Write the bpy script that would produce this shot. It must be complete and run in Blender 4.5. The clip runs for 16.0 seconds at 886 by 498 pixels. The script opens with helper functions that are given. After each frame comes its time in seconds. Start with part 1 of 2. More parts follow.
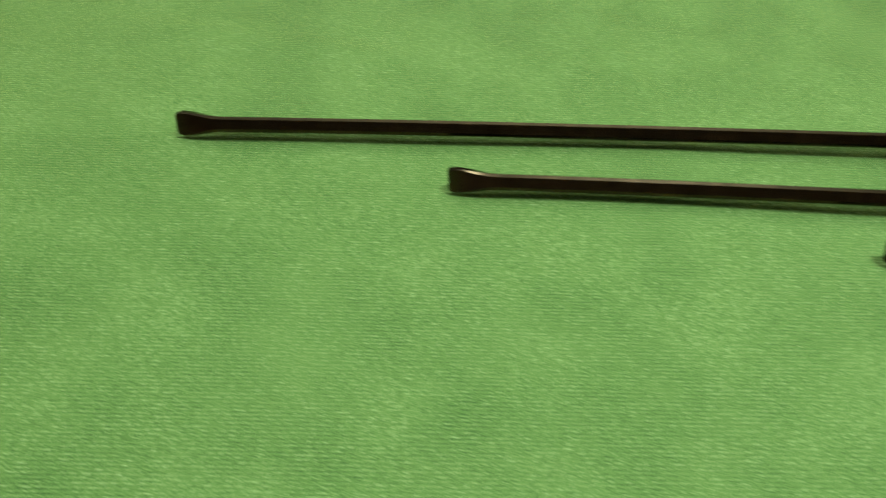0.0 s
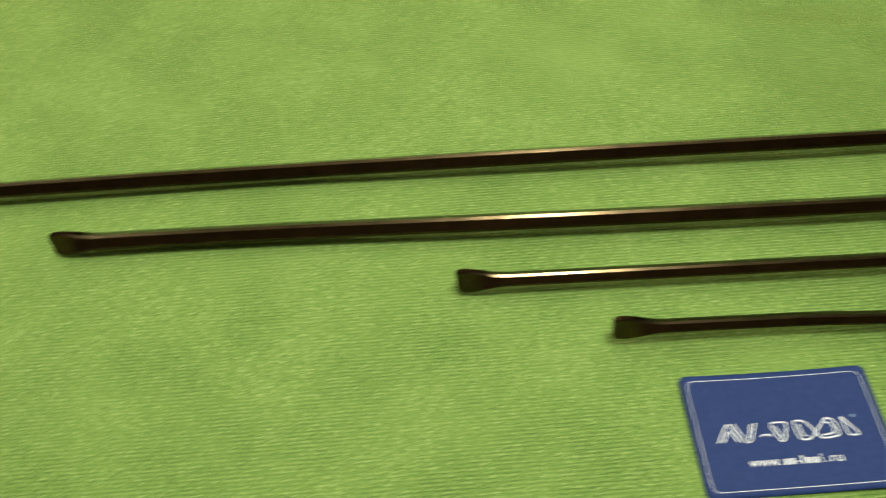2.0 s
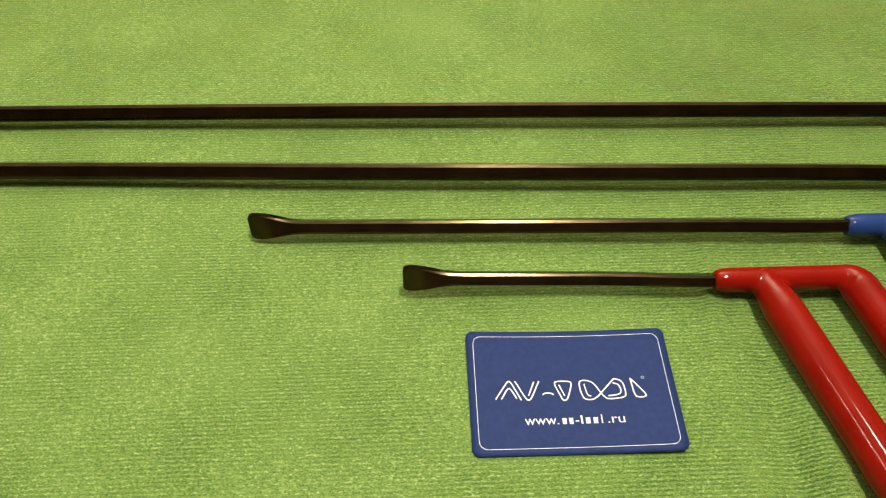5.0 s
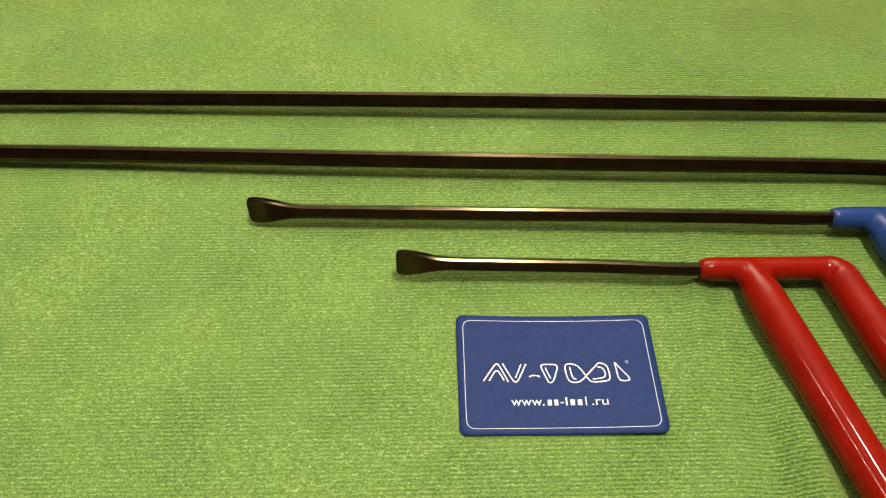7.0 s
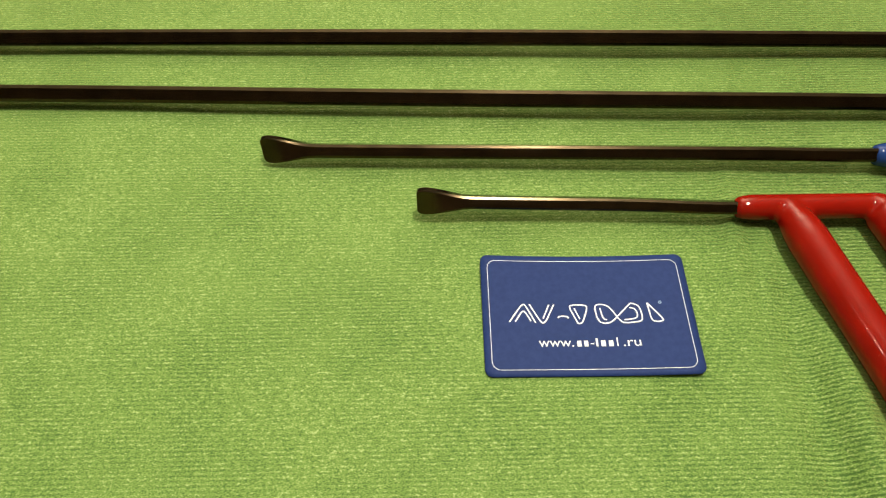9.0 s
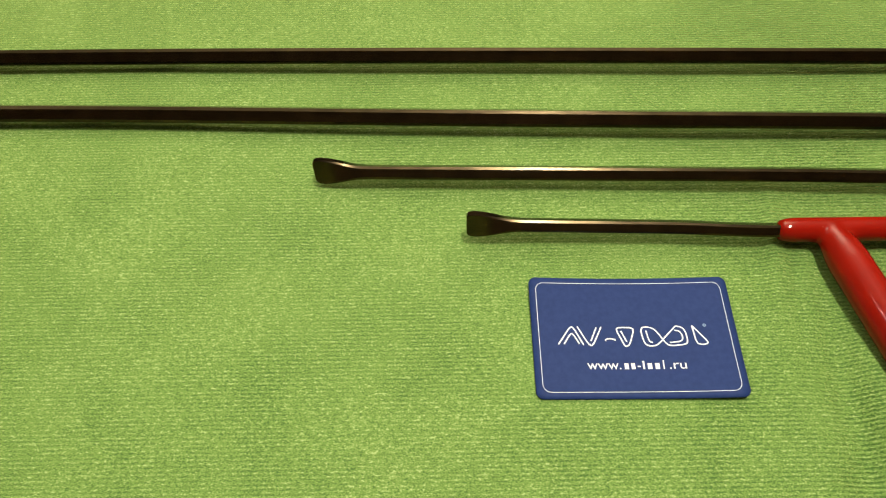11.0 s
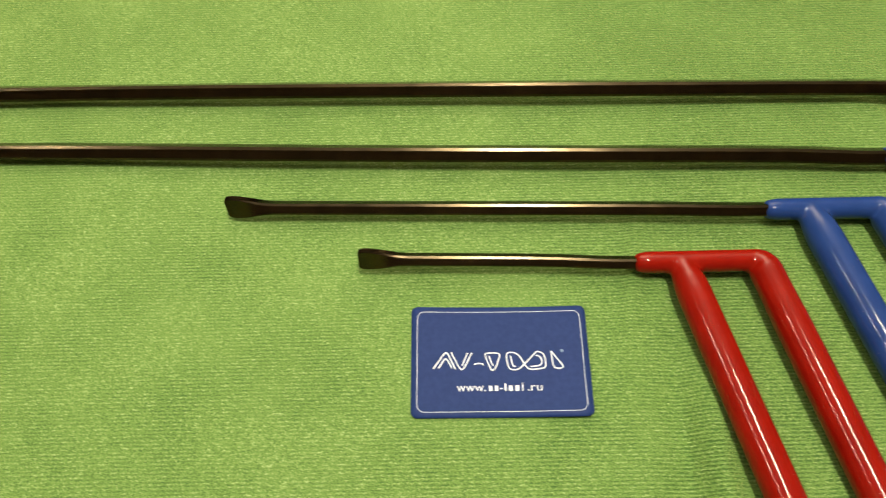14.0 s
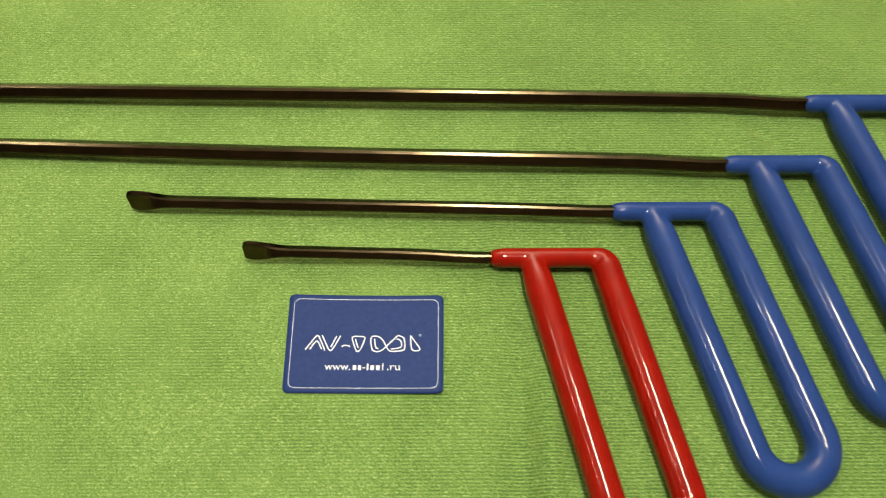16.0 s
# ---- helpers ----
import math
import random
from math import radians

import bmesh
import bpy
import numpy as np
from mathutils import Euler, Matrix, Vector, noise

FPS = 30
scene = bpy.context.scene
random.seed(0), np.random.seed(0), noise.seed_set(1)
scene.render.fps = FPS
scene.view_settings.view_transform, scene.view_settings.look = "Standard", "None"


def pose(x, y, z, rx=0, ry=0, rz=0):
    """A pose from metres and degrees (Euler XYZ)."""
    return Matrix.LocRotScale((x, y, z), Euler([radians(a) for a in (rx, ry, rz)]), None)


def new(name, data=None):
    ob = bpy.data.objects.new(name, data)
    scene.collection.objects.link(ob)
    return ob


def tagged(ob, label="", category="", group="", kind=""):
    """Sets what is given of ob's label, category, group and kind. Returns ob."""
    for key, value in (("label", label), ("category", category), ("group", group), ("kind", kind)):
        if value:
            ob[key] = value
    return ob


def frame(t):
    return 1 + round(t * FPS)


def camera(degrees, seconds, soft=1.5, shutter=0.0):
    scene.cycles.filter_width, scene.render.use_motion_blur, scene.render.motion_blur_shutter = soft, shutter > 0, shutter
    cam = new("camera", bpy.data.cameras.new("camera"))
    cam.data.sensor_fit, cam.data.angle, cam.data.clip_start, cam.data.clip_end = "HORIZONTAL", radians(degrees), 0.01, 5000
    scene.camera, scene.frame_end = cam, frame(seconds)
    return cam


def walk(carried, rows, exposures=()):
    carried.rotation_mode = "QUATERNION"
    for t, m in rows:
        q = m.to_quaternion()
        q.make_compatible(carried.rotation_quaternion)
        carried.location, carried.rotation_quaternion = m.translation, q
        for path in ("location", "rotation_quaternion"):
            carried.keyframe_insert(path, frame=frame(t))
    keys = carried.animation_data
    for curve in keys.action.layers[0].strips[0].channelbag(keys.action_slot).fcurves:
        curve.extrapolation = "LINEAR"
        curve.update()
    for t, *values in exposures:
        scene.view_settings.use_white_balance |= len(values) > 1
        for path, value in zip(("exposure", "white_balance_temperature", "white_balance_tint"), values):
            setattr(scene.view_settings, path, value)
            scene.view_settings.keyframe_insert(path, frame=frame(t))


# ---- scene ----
cam = camera(61.62, 16.0, soft=1.15, shutter=0.8)
ROWS = [
    (0.0, -0.3055, -0.1119, 0.2713, 39.61, -0.90, 1.05),
    (0.5, -0.2617, -0.1214, 0.2784, 39.29, -0.81, 0.38),
    (1.0, -0.2101, -0.1049, 0.3012, 38.34, 0.01, -1.01),
    (1.5, -0.1682, -0.0968, 0.3110, 36.91, -0.50, -2.38),
    (2.0, -0.1162, -0.0761, 0.3221, 33.44, 0.72, -4.46),
    (2.5, -0.0487, -0.0745, 0.3104, 33.93, 2.19, -5.26),
    (3.0, -0.0164, -0.0770, 0.3011, 32.98, 2.09, -4.78),
    (3.5, -0.0148, -0.0739, 0.2972, 32.31, 1.08, -4.67),
    (4.0, -0.0194, -0.0861, 0.2823, 34.47, 0.16, -3.97),
    (6.3, -0.0278, -0.1159, 0.2865, 36.86, -2.52, -2.38),
    (6.5, -0.0229, -0.1170, 0.2882, 36.60, -1.66, -2.18),
    (7.0, -0.0218, -0.1146, 0.2887, 35.76, -1.77, -1.93),
    (7.5, -0.0219, -0.1131, 0.2882, 35.74, -1.42, -1.86),
    (8.0, -0.0193, -0.1157, 0.2806, 34.71, -1.07, -2.01),
    (8.5, -0.0245, -0.1224, 0.2701, 34.25, -0.46, -1.79),
    (9.0, -0.0257, -0.1203, 0.2662, 34.12, -0.81, -1.57),
    (9.5, -0.0352, -0.1150, 0.2679, 33.08, -1.35, -1.61),
    (9.7, -0.0440, -0.1131, 0.2710, 33.23, -1.42, -1.38),
    (11.8, -0.0360, -0.0999, 0.3184, 29.23, 0.69, -0.77),
    (12.0, -0.0261, -0.0903, 0.3318, 28.26, 0.75, -0.93),
    (12.5, -0.0239, -0.0924, 0.3426, 28.89, -1.15, -0.65),
    (13.0, -0.0185, -0.0961, 0.3416, 28.52, -0.70, -0.74),
    (13.5, -0.0059, -0.0929, 0.3435, 27.93, -0.31, -1.10),
    (14.0, 0.0136, -0.0869, 0.3474, 26.75, 0.38, -1.14),
    (14.5, 0.0300, -0.0855, 0.3500, 25.92, 0.10, -1.10),
    (15.0, 0.0517, -0.0900, 0.3545, 26.14, 0.14, -0.81),
    (15.5, 0.0666, -0.0903, 0.3740, 25.14, -0.47, -0.48),
    (16.0, 0.0790, -0.0931, 0.3948, 24.09, -0.60, -0.46),
]
walk(cam, [(t, pose(x, y, z, rx, ry, rz)) for t, x, y, z, rx, ry, rz in ROWS],
     exposures=[(0.0, -0.26, 5150, -8), (1.5, -0.24, 5250, -8), (2.0, -0.16, 6350, 2), (2.6, -0.07, 6650, 8), (7.0, -0.06, 6500, 10), (9.5, 0.0, 6500, 8), (12.0, 0.0, 6400, 7), (16.0, 0.0, 6380, 8)])

# ---- light: two warm tubes and an added fill lamp under the white ceiling of a closed room ----
WARM = (1.0, 0.86, 0.66)
world = bpy.data.worlds.new("room_air")
scene.world = world
world.use_nodes = True
world.node_tree.nodes["Background"].inputs[0].default_value = (*WARM, 1)
world.node_tree.nodes["Background"].inputs[1].default_value = 0.01


def area_lamp(name, x, y, z, width, length, watts, up=False):
    """A rectangular lamp, long in y, that shines down, or up at the ceiling."""
    lamp = bpy.data.lights.new(name, "AREA")
    lamp.shape, lamp.size, lamp.size_y = "RECTANGLE", width, length
    lamp.energy, lamp.color = watts, WARM
    ob = new(name, lamp)
    ob.location, ob.rotation_euler = (x, y, z), (0, radians(180 if up else 0), 0)


area_lamp("tube_lamp", 0.18, 0.11, 1.60, 0.044, 0.42, 30.0)
area_lamp("tube_lamp", -1.08, 0.0, 1.60, 0.018, 0.58, 9.0)
# added fill off the ceiling, brightens the far cloth; no such lamp known
area_lamp("fill_uplight", 0.0, 1.75, 1.00, 0.50, 0.50, 95.0, up=True)


# ---- materials ----
def material(name):
    m = bpy.data.materials.new(name)
    m.use_nodes = True
    t = m.node_tree
    return m, t, t.nodes["Principled BSDF"]


def node(t, kind, **values):
    n = t.nodes.new(kind)
    for key, value in values.items():
        n.inputs[key].default_value = value
    return n


def coords(t, scale):
    c = t.nodes.new("ShaderNodeTexCoord")
    m = node(t, "ShaderNodeMapping", Scale=scale)
    t.links.new(c.outputs["Object"], m.inputs["Vector"])
    return m.outputs["Vector"]


def noise_tex(t, vector, scale, detail=3.0, rough=0.5):
    n = node(t, "ShaderNodeTexNoise", Scale=scale, Detail=detail, Roughness=rough)
    t.links.new(vector, n.inputs["Vector"])
    return n.outputs["Fac"]


def ramp(t, fac, stops):
    r = t.nodes.new("ShaderNodeValToRGB")
    while len(r.color_ramp.elements) < len(stops):
        r.color_ramp.elements.new(0.5)
    for e, (p, c) in zip(r.color_ramp.elements, stops):
        e.position, e.color = p, (*c, 1)
    t.links.new(fac, r.inputs["Fac"])
    return r.outputs["Color"]


def maths(t, op, a, b):
    n = t.nodes.new("ShaderNodeMath")
    n.operation = op
    for i, v in enumerate((a, b)):
        if isinstance(v, (int, float)):
            n.inputs[i].default_value = v
        else:
            t.links.new(v, n.inputs[i])
    return n.outputs[0]


def bump(t, shader, height, strength, distance):
    b = node(t, "ShaderNodeBump", Strength=strength, Distance=distance)
    t.links.new(height, b.inputs["Height"])
    t.links.new(b.outputs["Normal"], shader.inputs["Normal"])


def cloth_material():
    """Green microfibre: loops in broken rows that run along x, bright fibre flecks, brushed patches."""
    m, t, s = material("green_microfibre")
    flat = coords(t, (1, 1, 1))
    rows = t.nodes.new("ShaderNodeTexWave")
    rows.wave_type, rows.bands_direction = "BANDS", "Y"
    for key, value in (("Scale", 172.0), ("Distortion", 2.2), ("Detail", 3.0), ("Detail Scale", 4.0)):
        rows.inputs[key].default_value = value
    t.links.new(flat, rows.inputs["Vector"])
    streak = noise_tex(t, coords(t, (520, 1050, 900)), 1.0, 2.0, 0.6)
    fleck = noise_tex(t, coords(t, (1350, 2000, 1500)), 1.0, 1.0, 0.6)
    patch = noise_tex(t, flat, 21.0, 4.0, 0.55)
    broad = noise_tex(t, flat, 6.0, 3.0, 0.5)
    gate = ramp(t, patch, [(0.38, (0.22,) * 3), (0.66, (0.80,) * 3)])
    ribbed = node(t, "ShaderNodeMapRange", **{"From Min": 0.05, "From Max": 0.14, "To Min": 0.0, "To Max": 0.55})
    axes = t.nodes.new("ShaderNodeSeparateXYZ")
    t.links.new(flat, axes.inputs[0])
    t.links.new(axes.outputs["X"], ribbed.inputs["Value"])
    gate = maths(t, "ADD", gate, ribbed.outputs[0])
    dash = ramp(t, streak, [(0.42, (0,) * 3), (0.58, (1,) * 3)])
    gaps = maths(t, "MULTIPLY", maths(t, "MULTIPLY", maths(t, "SUBTRACT", 1.0, rows.outputs["Fac"]), dash), gate)
    pile = maths(t, "ADD", maths(t, "MULTIPLY", streak, 0.52), maths(t, "MULTIPLY", fleck, 0.48))
    tone = maths(t, "SUBTRACT", maths(t, "ADD", pile, maths(t, "MULTIPLY", maths(t, "SUBTRACT", broad, 0.5), 0.04)), maths(t, "MULTIPLY", gaps, 0.32))
    fibre = ramp(t, noise_tex(t, coords(t, (760, 1150, 900)), 1.0, 0.0, 0.5), [(0.70, (0,) * 3), (0.80, (0.13,) * 3)])
    tone = maths(t, "ADD", tone, fibre)
    col = ramp(t, tone, [(0.345, (0.063, 0.146, 0.031)), (0.45, (0.137, 0.256, 0.058)), (0.535, (0.186, 0.314, 0.082)), (0.64, (0.34, 0.47, 0.20))])
    t.links.new(col, s.inputs["Base Color"])
    s.inputs["Roughness"].default_value = 0.75
    s.inputs["Specular IOR Level"].default_value = 0.25
    s.inputs["Sheen Weight"].default_value = 1.0
    s.inputs["Sheen Roughness"].default_value = 0.32
    s.inputs["Sheen Tint"].default_value = (0.95, 1.0, 0.33, 1)
    bump(t, s, maths(t, "SUBTRACT", pile, maths(t, "MULTIPLY", gaps, 0.5)), 0.7, 0.0010)
    return m


def steel_material():
    """Black-oxide steel with a brown cast and fine drawn lines along the bar."""
    m, t, s = material("black_oxide_steel")
    grain = noise_tex(t, coords(t, (60, 1500, 1500)), 1.0, 3.0, 0.6)
    blotch = noise_tex(t, coords(t, (1, 1, 1)), 90.0, 4.0, 0.6)
    t.links.new(ramp(t, blotch, [(0.3, (0.052, 0.041, 0.025)), (0.7, (0.078, 0.060, 0.036))]), s.inputs["Base Color"])
    rough = maths(t, "ADD", maths(t, "MULTIPLY", grain, 0.12), maths(t, "ADD", maths(t, "MULTIPLY", blotch, 0.07), 0.10))
    t.links.new(rough, s.inputs["Roughness"])
    s.inputs["Metallic"].default_value = 1.0
    s.inputs["Specular IOR Level"].default_value = 0.5
    bump(t, s, grain, 0.12, 0.0002)
    return m


def vinyl_material(name, dark, light):
    """Dipped vinyl: glossy, with slight waviness and dull rubbed places."""
    m, t, s = material(name)
    flat = coords(t, (1, 1, 1))
    wave = noise_tex(t, flat, 60.0, 2.0, 0.5)
    rub = noise_tex(t, flat, 240.0, 5.0, 0.65)
    nicks = ramp(t, noise_tex(t, flat, 700.0, 0.0, 0.5), [(0.87, (0,) * 3), (0.90, (0.4,) * 3)])
    mix = t.nodes.new("ShaderNodeMixRGB")
    t.links.new(nicks, mix.inputs["Fac"])
    t.links.new(ramp(t, wave, [(0.3, dark), (0.7, light)]), mix.inputs["Color1"])
    mix.inputs["Color2"].default_value = (0.5, 0.36, 0.3, 1)
    t.links.new(mix.outputs["Color"], s.inputs["Base Color"])
    t.links.new(maths(t, "ADD", maths(t, "MULTIPLY", rub, 0.07), 0.05), s.inputs["Roughness"])
    s.inputs["Specular IOR Level"].default_value = 0.29
    bump(t, s, maths(t, "ADD", wave, maths(t, "MULTIPLY", rub, 0.05)), 0.045, 0.002)
    return m


def printed_material(name, a, b, rough, gloss=0.5):
    m, t, s = material(name)
    speck = noise_tex(t, coords(t, (1, 1, 1)), 420.0, 4.0, 0.6)
    t.links.new(ramp(t, speck, [(0.35, a), (0.65, b)]), s.inputs["Base Color"])
    t.links.new(maths(t, "ADD", maths(t, "MULTIPLY", speck, 0.1), rough), s.inputs["Roughness"])
    s.inputs["Specular IOR Level"].default_value = gloss
    return m


def wall_material(name, a, b, scale):
    m, t, s = material(name)
    v = noise_tex(t, coords(t, (1, 1, 1)), scale, 5.0, 0.6)
    t.links.new(ramp(t, v, [(0.3, a), (0.7, b)]), s.inputs["Base Color"])
    s.inputs["Roughness"].default_value = 0.8
    bump(t, s, v, 0.1, 0.004)
    return m


CLOTH = cloth_material()
STEEL = steel_material()
RED = vinyl_material("red_vinyl", (0.195, 0.0048, 0.0018), (0.24, 0.0070, 0.0027))
BLUE = vinyl_material("blue_vinyl", (0.0135, 0.040, 0.175), (0.018, 0.050, 0.21))
NAVY = printed_material("navy_print", (0.017, 0.036, 0.140), (0.021, 0.043, 0.158), 0.48, 0.08)
WHITE = printed_material("white_print", (0.62, 0.72, 0.86), (0.68, 0.78, 0.92), 0.4)
PALE_BLUE = printed_material("pale_blue_print", (0.12, 0.22, 0.42), (0.15, 0.26, 0.46), 0.4)
PLASTER = wall_material("brown_wallpaper", (0.26, 0.21, 0.15), (0.33, 0.27, 0.20), 9.0)
CEILING = wall_material("white_ceiling_paint", (0.70, 0.67, 0.62), (0.76, 0.73, 0.68), 14.0)
BOARDS = wall_material("brown_floor", (0.10, 0.06, 0.035), (0.15, 0.09, 0.05), 6.0)
WOOD = wall_material("brown_table_wood", (0.14, 0.075, 0.035), (0.22, 0.12, 0.06), 12.0)


# ---- building helpers ----
def mesh_of(name, verts, faces, mat, smooth=True):
    me = bpy.data.meshes.new(name)
    me.from_pydata([tuple(v) for v in verts], [], [tuple(f) for f in faces])
    me.materials.append(mat)
    if smooth:
        me.polygons.foreach_set("use_smooth", [True] * len(me.polygons))
    me.update()
    return me


def part(name, me, parent=None, label=""):
    ob = new(name, me)
    if parent is not None:
        ob.parent = parent
    return tagged(ob, label)


def thing(name, x, y, z, **tags):
    ob = new(name)
    ob.location = (x, y, z)
    ob.empty_display_size = 0.02
    return tagged(ob, **tags)


def box(name, x0, y0, z0, x1, y1, z1, mat, bevel=0.0):
    bm = bmesh.new()
    bmesh.ops.create_cube(bm, size=1)
    for v in bm.verts:
        v.co = Vector((x0 + (v.co.x + 0.5) * (x1 - x0), y0 + (v.co.y + 0.5) * (y1 - y0), z0 + (v.co.z + 0.5) * (z1 - z0)))
    if bevel:
        bmesh.ops.bevel(bm, geom=bm.edges[:], offset=bevel, segments=2, affect="EDGES")
    me = bpy.data.meshes.new(name)
    bm.to_mesh(me)
    bm.free()
    me.materials.append(mat)
    return me


def loft(sections, closed_ends=True):
    """Verts and faces of a skin over rings with equal numbers of points."""
    n = len(sections[0])
    verts = [p for ring in sections for p in ring]
    faces = []
    for i in range(len(sections) - 1):
        for j in range(n):
            k = (j + 1) % n
            faces.append((i * n + j, i * n + k, (i + 1) * n + k, (i + 1) * n + j))
    if closed_ends:
        faces.append(tuple(range(n - 1, -1, -1)))
        faces.append(tuple((len(sections) - 1) * n + j for j in range(n)))
    return verts, faces


def tube(path, radii, sides=28, cap=True):
    """A round tube along a path in a level plane, with domed ends."""
    pts = [Vector(p) for p in path]
    rings = []
    for i, p in enumerate(pts):
        d = (pts[min(i + 1, len(pts) - 1)] - pts[max(i - 1, 0)]).normalized()
        side = d.cross(Vector((0, 0, 1))).normalized()
        up = side.cross(d)
        rings.append([p + radii[i] * (math.cos(a) * side + math.sin(a) * up) for a in (2 * math.pi * j / sides for j in range(sides))])
    if cap:
        def dome(c, ring, d, r):
            return [[c + (q - c) * math.cos(a) + d * r * math.sin(a) for q in ring] for a in (0.5, 0.95, 1.3)]
        d0 = (pts[0] - pts[1]).normalized()
        d1 = (pts[-1] - pts[-2]).normalized()
        rings = dome(pts[0], rings[0], d0, radii[0] * 0.35)[::-1] + rings + dome(pts[-1], rings[-1], d1, radii[-1] * 0.5)
    return loft(rings)


# ---- room and table ----
X0, X1, Y0, Y1, ZF, ZC = -2.2, 2.2, -1.7, 2.3, -0.76, 1.84
for name, c, mat in (
    ("floor", (X0, Y0, ZF - 0.1, X1, Y1, ZF), BOARDS),
    ("ceiling", (X0, Y0, ZC, X1, Y1, ZC + 0.1), CEILING),
    ("wall_north", (X0 - 0.1, Y1, ZF - 0.1, X1 + 0.1, Y1 + 0.1, ZC + 0.1), PLASTER),
    ("wall_south", (X0 - 0.1, Y0 - 0.1, ZF - 0.1, X1 + 0.1, Y0, ZC + 0.1), PLASTER),
    ("wall_east", (X1, Y0, ZF - 0.1, X1 + 0.1, Y1, ZC + 0.1), PLASTER),
    ("wall_west", (X0 - 0.1, Y0, ZF - 0.1, X0, Y1, ZC + 0.1), PLASTER),
):
    tagged(part(name, box(name, *c, mat)), kind="structure")

TX0, TX1, TY0, TY1 = -0.95, 0.75, -0.42, 0.62
table = thing("table", (TX0 + TX1) / 2, (TY0 + TY1) / 2, ZF, label="brown wooden table under a green cloth", category="table")
cx, cy = table.location.x, table.location.y
part("tabletop", box("tabletop", TX0 - cx, TY0 - cy, -0.040 - ZF, TX1 - cx, TY1 - cy, -0.0095 - ZF, WOOD, 0.003), table)
for sx in (TX0 - cx + 0.04, TX1 - cx - 0.10):
    for sy in (TY0 - cy + 0.04, TY1 - cy - 0.10):
        part("leg", box("leg", sx, sy, 0, sx + 0.06, sy + 0.06, -0.040 - ZF, WOOD, 0.004), table)


def ridge(x, y, ax, ay, bx, by, height, left, right):
    """A soft fold along the line from a to b, with its own width to the left and right of one who walks that way."""
    dx, dy = bx - ax, by - ay
    length = math.hypot(dx, dy)
    u = ((x - ax) * dx + (y - ay) * dy) / length
    v = ((x - ax) * dy - (y - ay) * dx) / length
    along = 1 / (1 + np.exp(-u / 0.012)) / (1 + np.exp((u - length) / 0.012))
    return height * along * np.exp(-(v / np.where(v < 0, left, right)) ** 2)


def cloth():
    step = 0.004
    xs = np.concatenate([np.arange(TX0 + 0.01, 0.08, step), np.arange(0.08, 0.15, 0.0006), np.arange(0.15, 0.32, 0.001), np.arange(0.32, TX1 - 0.01, step)])
    ys = np.arange(TY0 + 0.01, TY1 - 0.01, step)
    x, y = np.meshgrid(xs, ys)
    z = 0.00025 * (np.sin(31 * x + 9 * y) + np.sin(23 * y - 14 * x + 1.3)) - 0.0005
    z += ridge(x, y, 0.1400, 0.014, 0.1395, -0.150, 0.0046, 0.0075, 0.0075)
    z -= ridge(x, y, 0.1265, 0.036, 0.1255, -0.150, 0.0042, 0.0062, 0.0120)
    z += ridge(x, y, 0.1155, 0.096, 0.1066, 0.040, 0.0032, 0.0080, 0.0038)
    z += ridge(x, y, 0.1240, 0.070, 0.1200, 0.034, 0.0026, 0.0060, 0.0038)
    z += ridge(x, y, 0.1900, -0.010, 0.1990, -0.090, 0.0020, 0.014, 0.006)
    z -= ridge(x, y, 0.2780, 0.170, 0.3000, 0.150, 0.0040, 0.004, 0.004)
    z += ridge(x, y, 0.020, 0.300, 0.330, 0.262, 0.0022, 0.012, 0.022)
    z += ridge(x, y, 0.268, 0.172, 0.300, 0.150, 0.0016, 0.007, 0.010)
    z += ridge(x, y, -0.215, 0.345, -0.190, 0.210, 0.0014, 0.010, 0.014)
    z += ridge(x, y, -0.500, 0.290, -0.330, 0.262, 0.0012, 0.010, 0.016)
    z = np.maximum(z, -0.0058)
    h, w = x.shape
    top = np.stack([x, y, z], -1).reshape(-1, 3)
    i = np.arange(h * w).reshape(h, w)
    faces = np.stack([i[:-1, :-1], i[:-1, 1:], i[1:, 1:], i[1:, :-1]], -1).reshape(-1, 4)
    me = mesh_of("cloth", top.tolist(), faces.tolist(), CLOTH)
    ob = tagged(part("cloth", me), "bright green ribbed microfibre cloth spread over the table, slightly creased", "cloth")
    thick = ob.modifiers.new("thickness", "SOLIDIFY")
    thick.thickness, thick.offset = 0.003, -1
    return ob


cloth()


# ---- the four dent-repair rods ----
LEAN = radians(41)          # the square bars lie leaned back on an edge
TIP_LEAN = radians(20)      # the hammered blades stand more upright


def section(c, depth, height, lean, shear=0.0):
    """Across the bar: depth along its face, height up it, the upper front edge worn to a narrow facet."""
    face, up = Vector((0, -math.cos(lean), math.sin(lean))), Vector((0, math.sin(lean), math.cos(lean)))
    r = 0.10 * min(depth, height)
    a = 0.18 * depth
    b = 0.66 * a
    hd, hh = depth / 2, height / 2
    ring = []
    for u, v in ((hd, -hh + 2 * r), (hd, hh - a), (hd - b, hh), (-hd + r, hh), (-hd, hh - r), (-hd, -hh + r), (-hd + r, -hh), (hd - 2 * r, -hh), (hd - 0.6 * r, -hh + 0.6 * r)):
        ring.append(c + face * u + up * v + Vector((-shear * v, 0, 0)))
    return ring


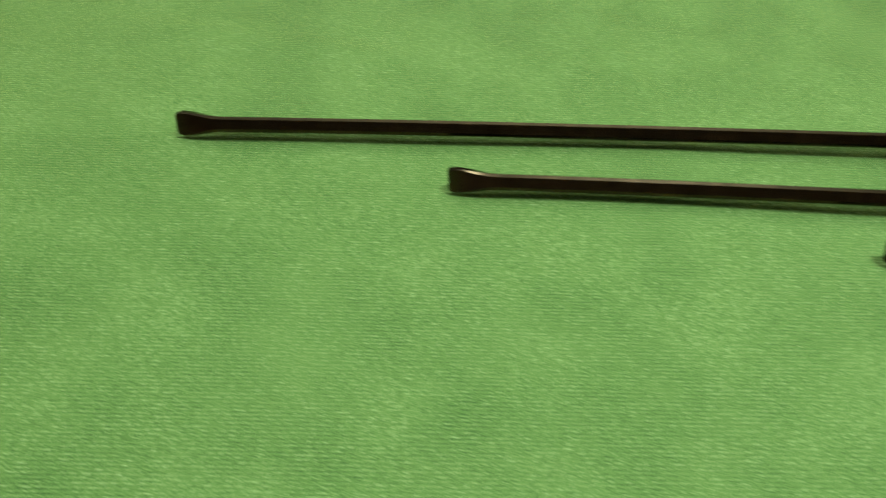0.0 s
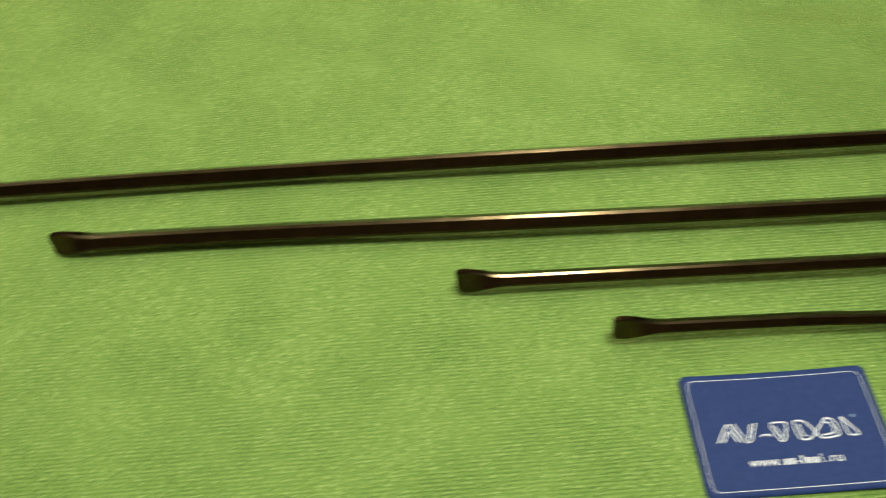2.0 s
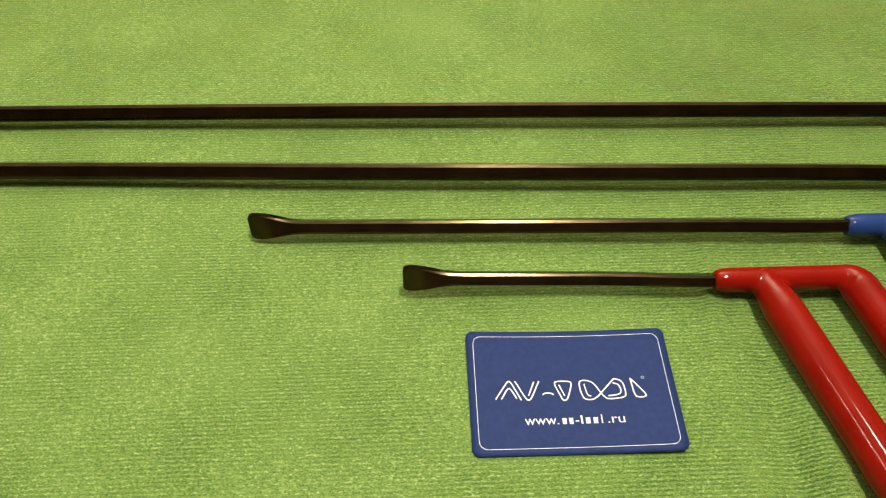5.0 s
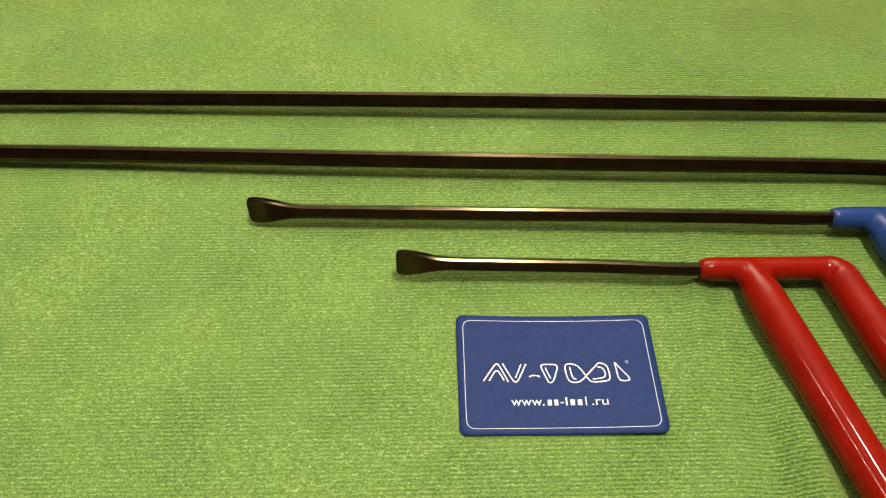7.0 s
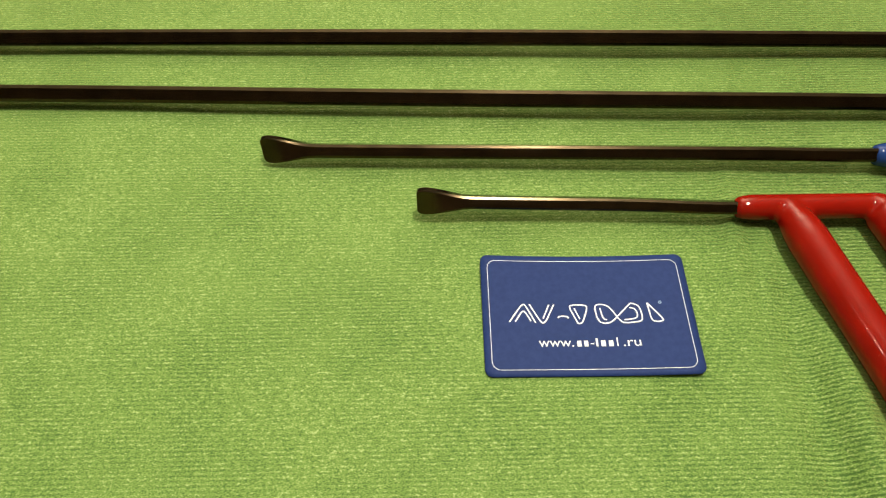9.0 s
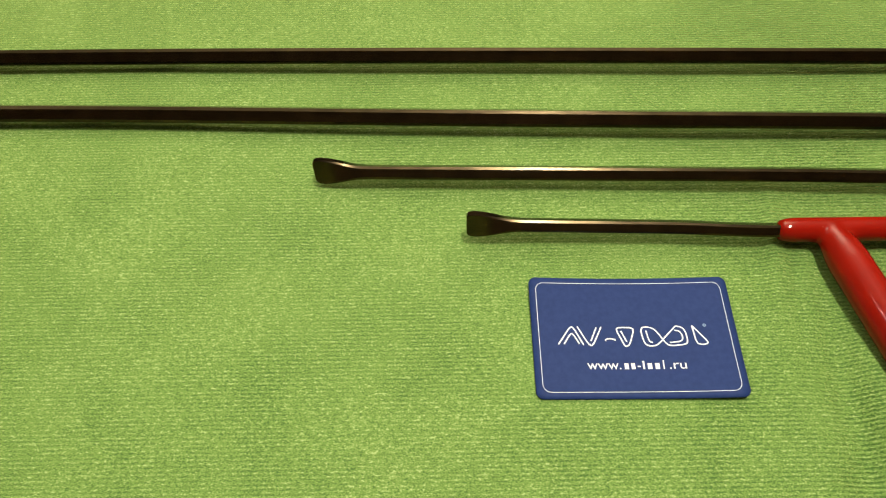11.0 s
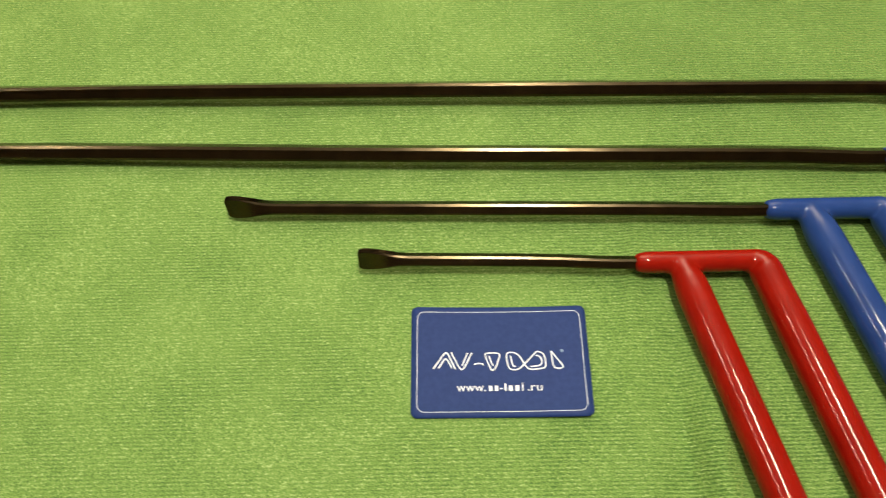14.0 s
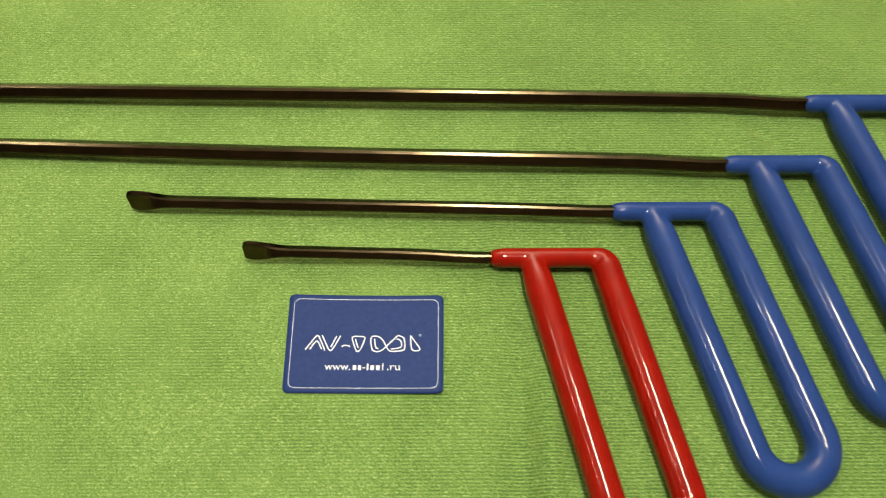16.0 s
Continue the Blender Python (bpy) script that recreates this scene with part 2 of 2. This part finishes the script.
def bar_mesh(x_tip, x_end, line, size, blade, shear, z_tip, z_end, rise, fall, bow, y_end):
    """A square bar along y = line(x), hammered to a flared flat blade at its tip."""
    sections = []
    s_list = [0.0, 0.0006, 0.0018, 0.004, 0.007, 0.010, 0.013, 0.016, 0.020, 0.025, 0.032]
    total = x_end - x_tip
    s_list += list(np.linspace(0.045, total, max(8, int(total / 0.02))))
    for s in s_list:
        x = x_tip + s
        u = min(1.0, s / 0.024)
        ease = u * u * (3 - 2 * u)
        tipped = 0.70 + 0.30 * math.sqrt(1 - (1 - min(1.0, s / 0.005)) ** 2)
        height = (blade * (1 - ease) + size * ease) * tipped
        depth = 0.0030 * (1 - ease) + size * ease
        k = s / total
        c = Vector((x, line(x), z_tip * (1 - k) + z_end * k + bow * math.sin(math.pi * k) + 0.0004 * math.sin(11 * x + size * 900) * min(1, s / 0.05)))
        c.y -= (c.z - 0.0065) * fall
        w = min(1.0, max(0.0, 1 - (x_end - 0.004 - x) / 0.05))
        c.y += (y_end - c.y) * w * w * (3 - 2 * w)
        c.z += rise * (1 - ease)
        sections.append(section(c, depth, height, TIP_LEAN + (LEAN - TIP_LEAN) * ease, shear * (1 - ease)))
    return loft(sections)


def handle_mesh(name, x0, y, x_leg, x_corner, slope, length, r_leg, r_bar, mat):
    """A dipped loop: stub and crossbar, corner, two long legs and the round end."""
    z = r_leg
    r_leg, r_bar = r_leg + 0.0005, r_bar + 0.0001
    d = Vector((slope, -1, 0)).normalized()
    n = Vector((-d.y, d.x, 0))
    a, b = Vector((x_leg, y, z)), Vector((x_corner, y, z))
    gap = (b - a).dot(n)
    half = gap / 2
    low_b = b + d * ((a - b).dot(d) + length - half)
    low_a = a + d * (length - half)
    mid = (low_a + low_b) / 2
    verts, faces = [], []

    def add(vf):
        faces.extend(tuple(i + len(verts) for i in f) for f in vf[1])
        verts.extend(vf[0])

    path, radii = [], []
    for q, k in ((0.0, 0.66), (0.005, 0.79), (0.011, 0.93), (0.018, 1.0)):
        path.append(a + d * q)
        radii.append(r_leg * k)
    for k in range(1, 9):
        path.append(a + d * 0.018 + (low_a - a - d * 0.018) * (k / 9))
        radii.append(r_leg)
    for k in range(17):
        ang = math.pi * k / 16
        path.append(mid - n * half * math.cos(ang) + d * half * math.sin(ang))
        radii.append(r_leg)
    for k in range(1, 10):
        q = low_b + (b + d * 0.005 - low_b) * (k / 9)
        path.append(q)
        radii.append(r_leg * (1.0 if k < 8 else 0.96))
    for k in range(1, 5):
        w = k / 4
        p0, p1, p2 = b + d * 0.005, b, b + Vector((-0.005, 0, 0))
        path.append(p0 * (1 - w) ** 2 + p1 * 2 * w * (1 - w) + p2 * w * w)
        radii.append(r_leg * 0.96 * (1 - w) + r_bar * w)
    path.append(Vector((x_corner - 0.014, y, z)))
    radii.append(r_bar)
    add(tube(path, radii))
    bar = [Vector((x0 + (x_corner - 0.010 - x0) * k / 12, y, z)) for k in range(13)]
    stub = tube([Vector((x0 - 0.001, y, z)), Vector((x0 + 0.003, y, z))] + bar[1:], [r_bar * 0.84, r_bar * 0.97] + [r_bar] * 12)
    add(stub)
    return mesh_of(name, verts, faces, mat)


def rod(label, x_tip, line, size, blade, shear, z_tip, rise, fall, bow, handle, colour, mat):
    x0, y, x_leg, x_corner, slope, length, r_leg, r_bar = handle
    base = thing("dent_rod", x0, y, 0, label=label, category="repair tool", group="dent rods laid side by side")
    v, f = bar_mesh(x_tip, x0 + 0.004, line, size, blade, shear, z_tip, r_leg, rise, fall, bow, y)
    bar = part("bar", mesh_of("bar", [p - base.location for p in v], f, STEEL), base, "black oxide square steel bar with a flared flat tip")
    bar.data.set_sharp_from_angle(angle=radians(22))
    me = handle_mesh("handle", *handle, mat)
    me.transform(Matrix.Translation(-base.location))
    grip = part("handle", me, base, colour)
    fuse = grip.modifiers.new("fuse", "REMESH")
    fuse.mode, fuse.voxel_size, fuse.use_smooth_shade = "VOXEL", 0.0008, True
    soft = grip.modifiers.new("soften", "SMOOTH")
    soft.factor, soft.iterations = 0.5, 22
    return base


def poly(*c):
    return lambda x: sum(k * (3 * x) ** i for i, k in enumerate(c))


rod("longest black steel dent rod with a blue handle on the cloth", -0.4482, poly(0.1885, -0.0051, -0.0018, 0.0006, -0.0004),
    0.0081, 0.0138, 0.02, 0.0068, 0.0006, 0.97, 0.0004, (0.3133, 0.1788, 0.3310, 0.3740, 0.25, 0.160, 0.0085, 0.0058), "glossy blue dipped vinyl loop handle", BLUE)
rod("long black steel dent rod with a blue handle on the cloth", -0.3035, poly(0.1442, -0.0094, 0.0032, -0.0001, -0.0052),
    0.0081, 0.0136, 0.08, 0.0066, 0.0006, 0.85, 0.0003, (0.2557, 0.1347, 0.2745, 0.3140, 0.252, 0.158, 0.0085, 0.0058), "glossy blue dipped vinyl loop handle", BLUE)
rod("medium black steel dent rod with a blue handle on the cloth", -0.0988, poly(0.1096, -0.0078, 0.0012, -0.0032, -0.0015),
    0.0063, 0.0138, 0.10, 0.0068, 0.0006, 0.75, 0.0004, (0.1852, 0.1031, 0.2062, 0.2447, 0.255, 0.161, 0.0085, 0.0058), "glossy blue dipped vinyl loop handle", BLUE)
rod("shortest black steel dent rod with a red handle beside the card", -0.0280, poly(0.0798, -0.0113, 0.0029, 0.0012, 0.0004),
    0.0056, 0.0130, 0.02, 0.0100, 0.0003, 0.67, 0.0, (0.1135, 0.0740, 0.1345, 0.1752, 0.236, 0.160, 0.0083, 0.0057), "glossy red dipped vinyl loop handle", RED)


# ---- the card ----
CARD_W, CARD_H = 0.0862, 0.0556


def card_z(x, y):
    """How far the bent card stands off the cloth: its ends and the near right corner curl up."""
    u, v = x / CARD_W, y / CARD_H
    return 0.0003 + 0.0068 * (u - 0.5) ** 2 * v ** 1.5 + 0.0026 * max(0.0, u - 0.35) ** 2 * max(0.0, 1 - v) * 1.6


def round_rect(x0, y0, x1, y1, r, steps=6):
    pts = []
    for cx, cy, a0 in ((x1 - r, y1 - r, 0), (x0 + r, y1 - r, 90), (x0 + r, y0 + r, 180), (x1 - r, y0 + r, 270)):
        pts += [(cx + r * math.cos(radians(a0 + 90 * k / steps)), cy + r * math.sin(radians(a0 + 90 * k / steps))) for k in range(steps + 1)]
    return pts


def dense(pts, closed, step=0.0015):
    out = []
    n = len(pts)
    for i in range(n if closed else n - 1):
        (ax, ay), (bx, by) = pts[i], pts[(i + 1) % n]
        k = max(1, int(math.hypot(bx - ax, by - ay) / step))
        out += [(ax + (bx - ax) * j / k, ay + (by - ay) * j / k) for j in range(k)]
    return out if closed else out + [pts[-1]]


def rounded(pts, times=2):
    """The line with its corners cut twice."""
    for _ in range(times):
        out = [pts[0]]
        for (ax, ay), (bx, by) in zip(pts, pts[1:]):
            k = min(0.3, 0.0012 / (math.hypot(bx - ax, by - ay) + 1e-9))
            out += [(ax + (bx - ax) * k, ay + (by - ay) * k), (bx + (ax - bx) * k, by + (ay - by) * k)]
        pts = out + [pts[-1]]
    return pts


def ribbon(pts, width, closed, lift):
    """A flat printed line along pts, lying just on the card."""
    pts = dense(pts, closed)
    n = len(pts)
    verts, faces = [], []
    for i, (x, y) in enumerate(pts):
        ax, ay = pts[(i - 1) % n] if closed or i else pts[0]
        bx, by = pts[(i + 1) % n] if closed or i < n - 1 else pts[-1]
        dx, dy = bx - ax, by - ay
        k = math.hypot(dx, dy) or 1
        for s in (-0.5, 0.5):
            px, py = x - dy / k * s * width, y + dx / k * s * width
            verts.append((px, py, card_z(px, py) + lift))
    for i in range(n if closed else n - 1):
        j = (i + 1) % n
        faces.append((2 * i, 2 * j, 2 * j + 1, 2 * i + 1))
    return verts, faces


def card_body():
    outline = dense(round_rect(0, 0, CARD_W, CARD_H, 0.0032), True)
    n = len(outline)
    rings = [1.0, 0.93, 0.8, 0.6, 0.4, 0.2]
    verts, faces = [], []
    thick = 0.0007
    for side in (1, 0):
        for k in rings:
            for x, y in outline:
                px, py = CARD_W / 2 + (x - CARD_W / 2) * k, CARD_H / 2 + (y - CARD_H / 2) * k
                verts.append((px, py, card_z(px, py) + thick * side))
        verts.append((CARD_W / 2, CARD_H / 2, card_z(CARD_W / 2, CARD_H / 2) + thick * side))
    m = len(rings) * n + 1
    for side in (0, 1):
        o = side * m
        for k in range(len(rings) - 1):
            for i in range(n):
                j = (i + 1) % n
                f = (o + k * n + i, o + k * n + j, o + (k + 1) * n + j, o + (k + 1) * n + i)
                faces.append(f if side == 0 else f[::-1])
        for i in range(n):
            f = (o + (len(rings) - 1) * n + i, o + (len(rings) - 1) * n + (i + 1) % n, o + m - 1)
            faces.append(f if side == 0 else f[::-1])
    for i in range(n):
        j = (i + 1) % n
        faces.append((i, m + i, m + j, j))
    me = mesh_of("body", verts, faces, NAVY)
    return me


def lettering(text, x0, x1, y, height, lift):
    """Text fitted between x0 and x1, bent with the card."""
    curve = bpy.data.curves.new("lettering", "FONT")
    curve.body, curve.size, curve.resolution_u = text, 0.01, 3
    ob = new("lettering", curve)
    me = bpy.data.meshes.new_from_object(ob.evaluated_get(bpy.context.evaluated_depsgraph_get()))
    bpy.data.objects.remove(ob)
    xs = [v.co.x for v in me.vertices]
    ys = [v.co.y for v in me.vertices]
    kx, ky = (x1 - x0) / (max(xs) - min(xs)), height / max(ys)
    for v in me.vertices:
        px, py = x0 + (v.co.x - min(xs)) * kx, y + v.co.y * ky
        v.co = (px, py, card_z(px, py) + lift)
    me.materials.clear()
    me.materials.append(WHITE)
    return me


def card():
    base = thing("business_card", -0.0022, -0.0008, 0, label="navy blue plastic card with white print, slightly bent, on the cloth", category="card")
    base.rotation_euler = (0, 0, radians(-0.7))
    part("body", card_body(), base)
    top = 0.00078
    v, f = ribbon(round_rect(0.0029, 0.0028, CARD_W - 0.0029, CARD_H - 0.0026, 0.0035), 0.00023, True, top)
    part("border_line", mesh_of("border_line", v, f, WHITE), base, "thin white printed border")
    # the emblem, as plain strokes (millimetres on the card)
    strokes = (
        [(10.8, 23.9), (16.2, 31.8), (17.5, 32.1), (21.4, 23.5)], [(13.2, 24.0), (16.8, 29.8), (19.6, 24.2)],
        [(19.4, 32.1), (23.8, 23.2), (25.4, 23.6), (29.5, 31.9)], [(24.6, 25.4), (27.4, 31.7)],
        [(30.5, 25.7), (31.7, 26.6), (35.0, 26.2), (34.7, 25.5)],
        [(38.6, 23.1), (35.3, 31.7), (43.6, 31.6), (40.5, 23.1), (38.6, 23.1)], [(37.7, 30.1), (39.6, 25.0)],
        [(61.1, 32.2), (64.7, 31.2), (65.3, 23.7), (56.5, 22.9), (52.0, 31.2), (47.4, 32.2), (46.0, 30.4), (47.1, 23.2), (51.8, 22.9), (61.1, 32.2)],
        [(48.3, 30.2), (49.0, 24.9), (50.6, 24.7)], [(60.4, 30.2), (63.0, 29.6), (63.5, 25.1), (57.6, 24.5)],
        [(68.0, 32.2), (68.7, 23.3), (74.2, 23.6), (68.0, 32.2)],
    )
    for s in strokes:
        v, f = ribbon(rounded([(x / 1000, y / 1000) for x, y in s]), 0.00062, False, top)
        part("emblem_stroke", mesh_of("emblem_stroke", v, f, WHITE), base)
    v, f = ribbon(round_rect(0.0728, 0.0318, 0.0738, 0.0328, 0.0005), 0.0005, True, top)
    part("emblem_dot", mesh_of("emblem_dot", v, f, PALE_BLUE), base)
    part("lettering", lettering("www.", 0.0219, 0.0358, 0.0127, 0.0026, top), base)
    part("lettering", lettering(".ru", 0.0557, 0.0627, 0.0127, 0.0026, top), base)
    for x, w, h in ((0.0369, 0.0023, 0.0026), (0.0397, 0.0022, 0.0026), (0.0446, 0.0011, 0.0036), (0.0464, 0.0025, 0.0026), (0.0495, 0.0025, 0.0026), (0.0530, 0.0007, 0.0038)):
        v, f = ribbon([(x + w / 2, 0.0127), (x + w / 2, 0.0127 + h)], w * 0.74, False, top)
        part("print_bar", mesh_of("print_bar", v, f, WHITE), base)
    v, f = ribbon([(0.0425, 0.0139), (0.0439, 0.0139)], 0.0005, False, top)
    part("print_bar", mesh_of("print_bar", v, f, WHITE), base)
    return base


card()
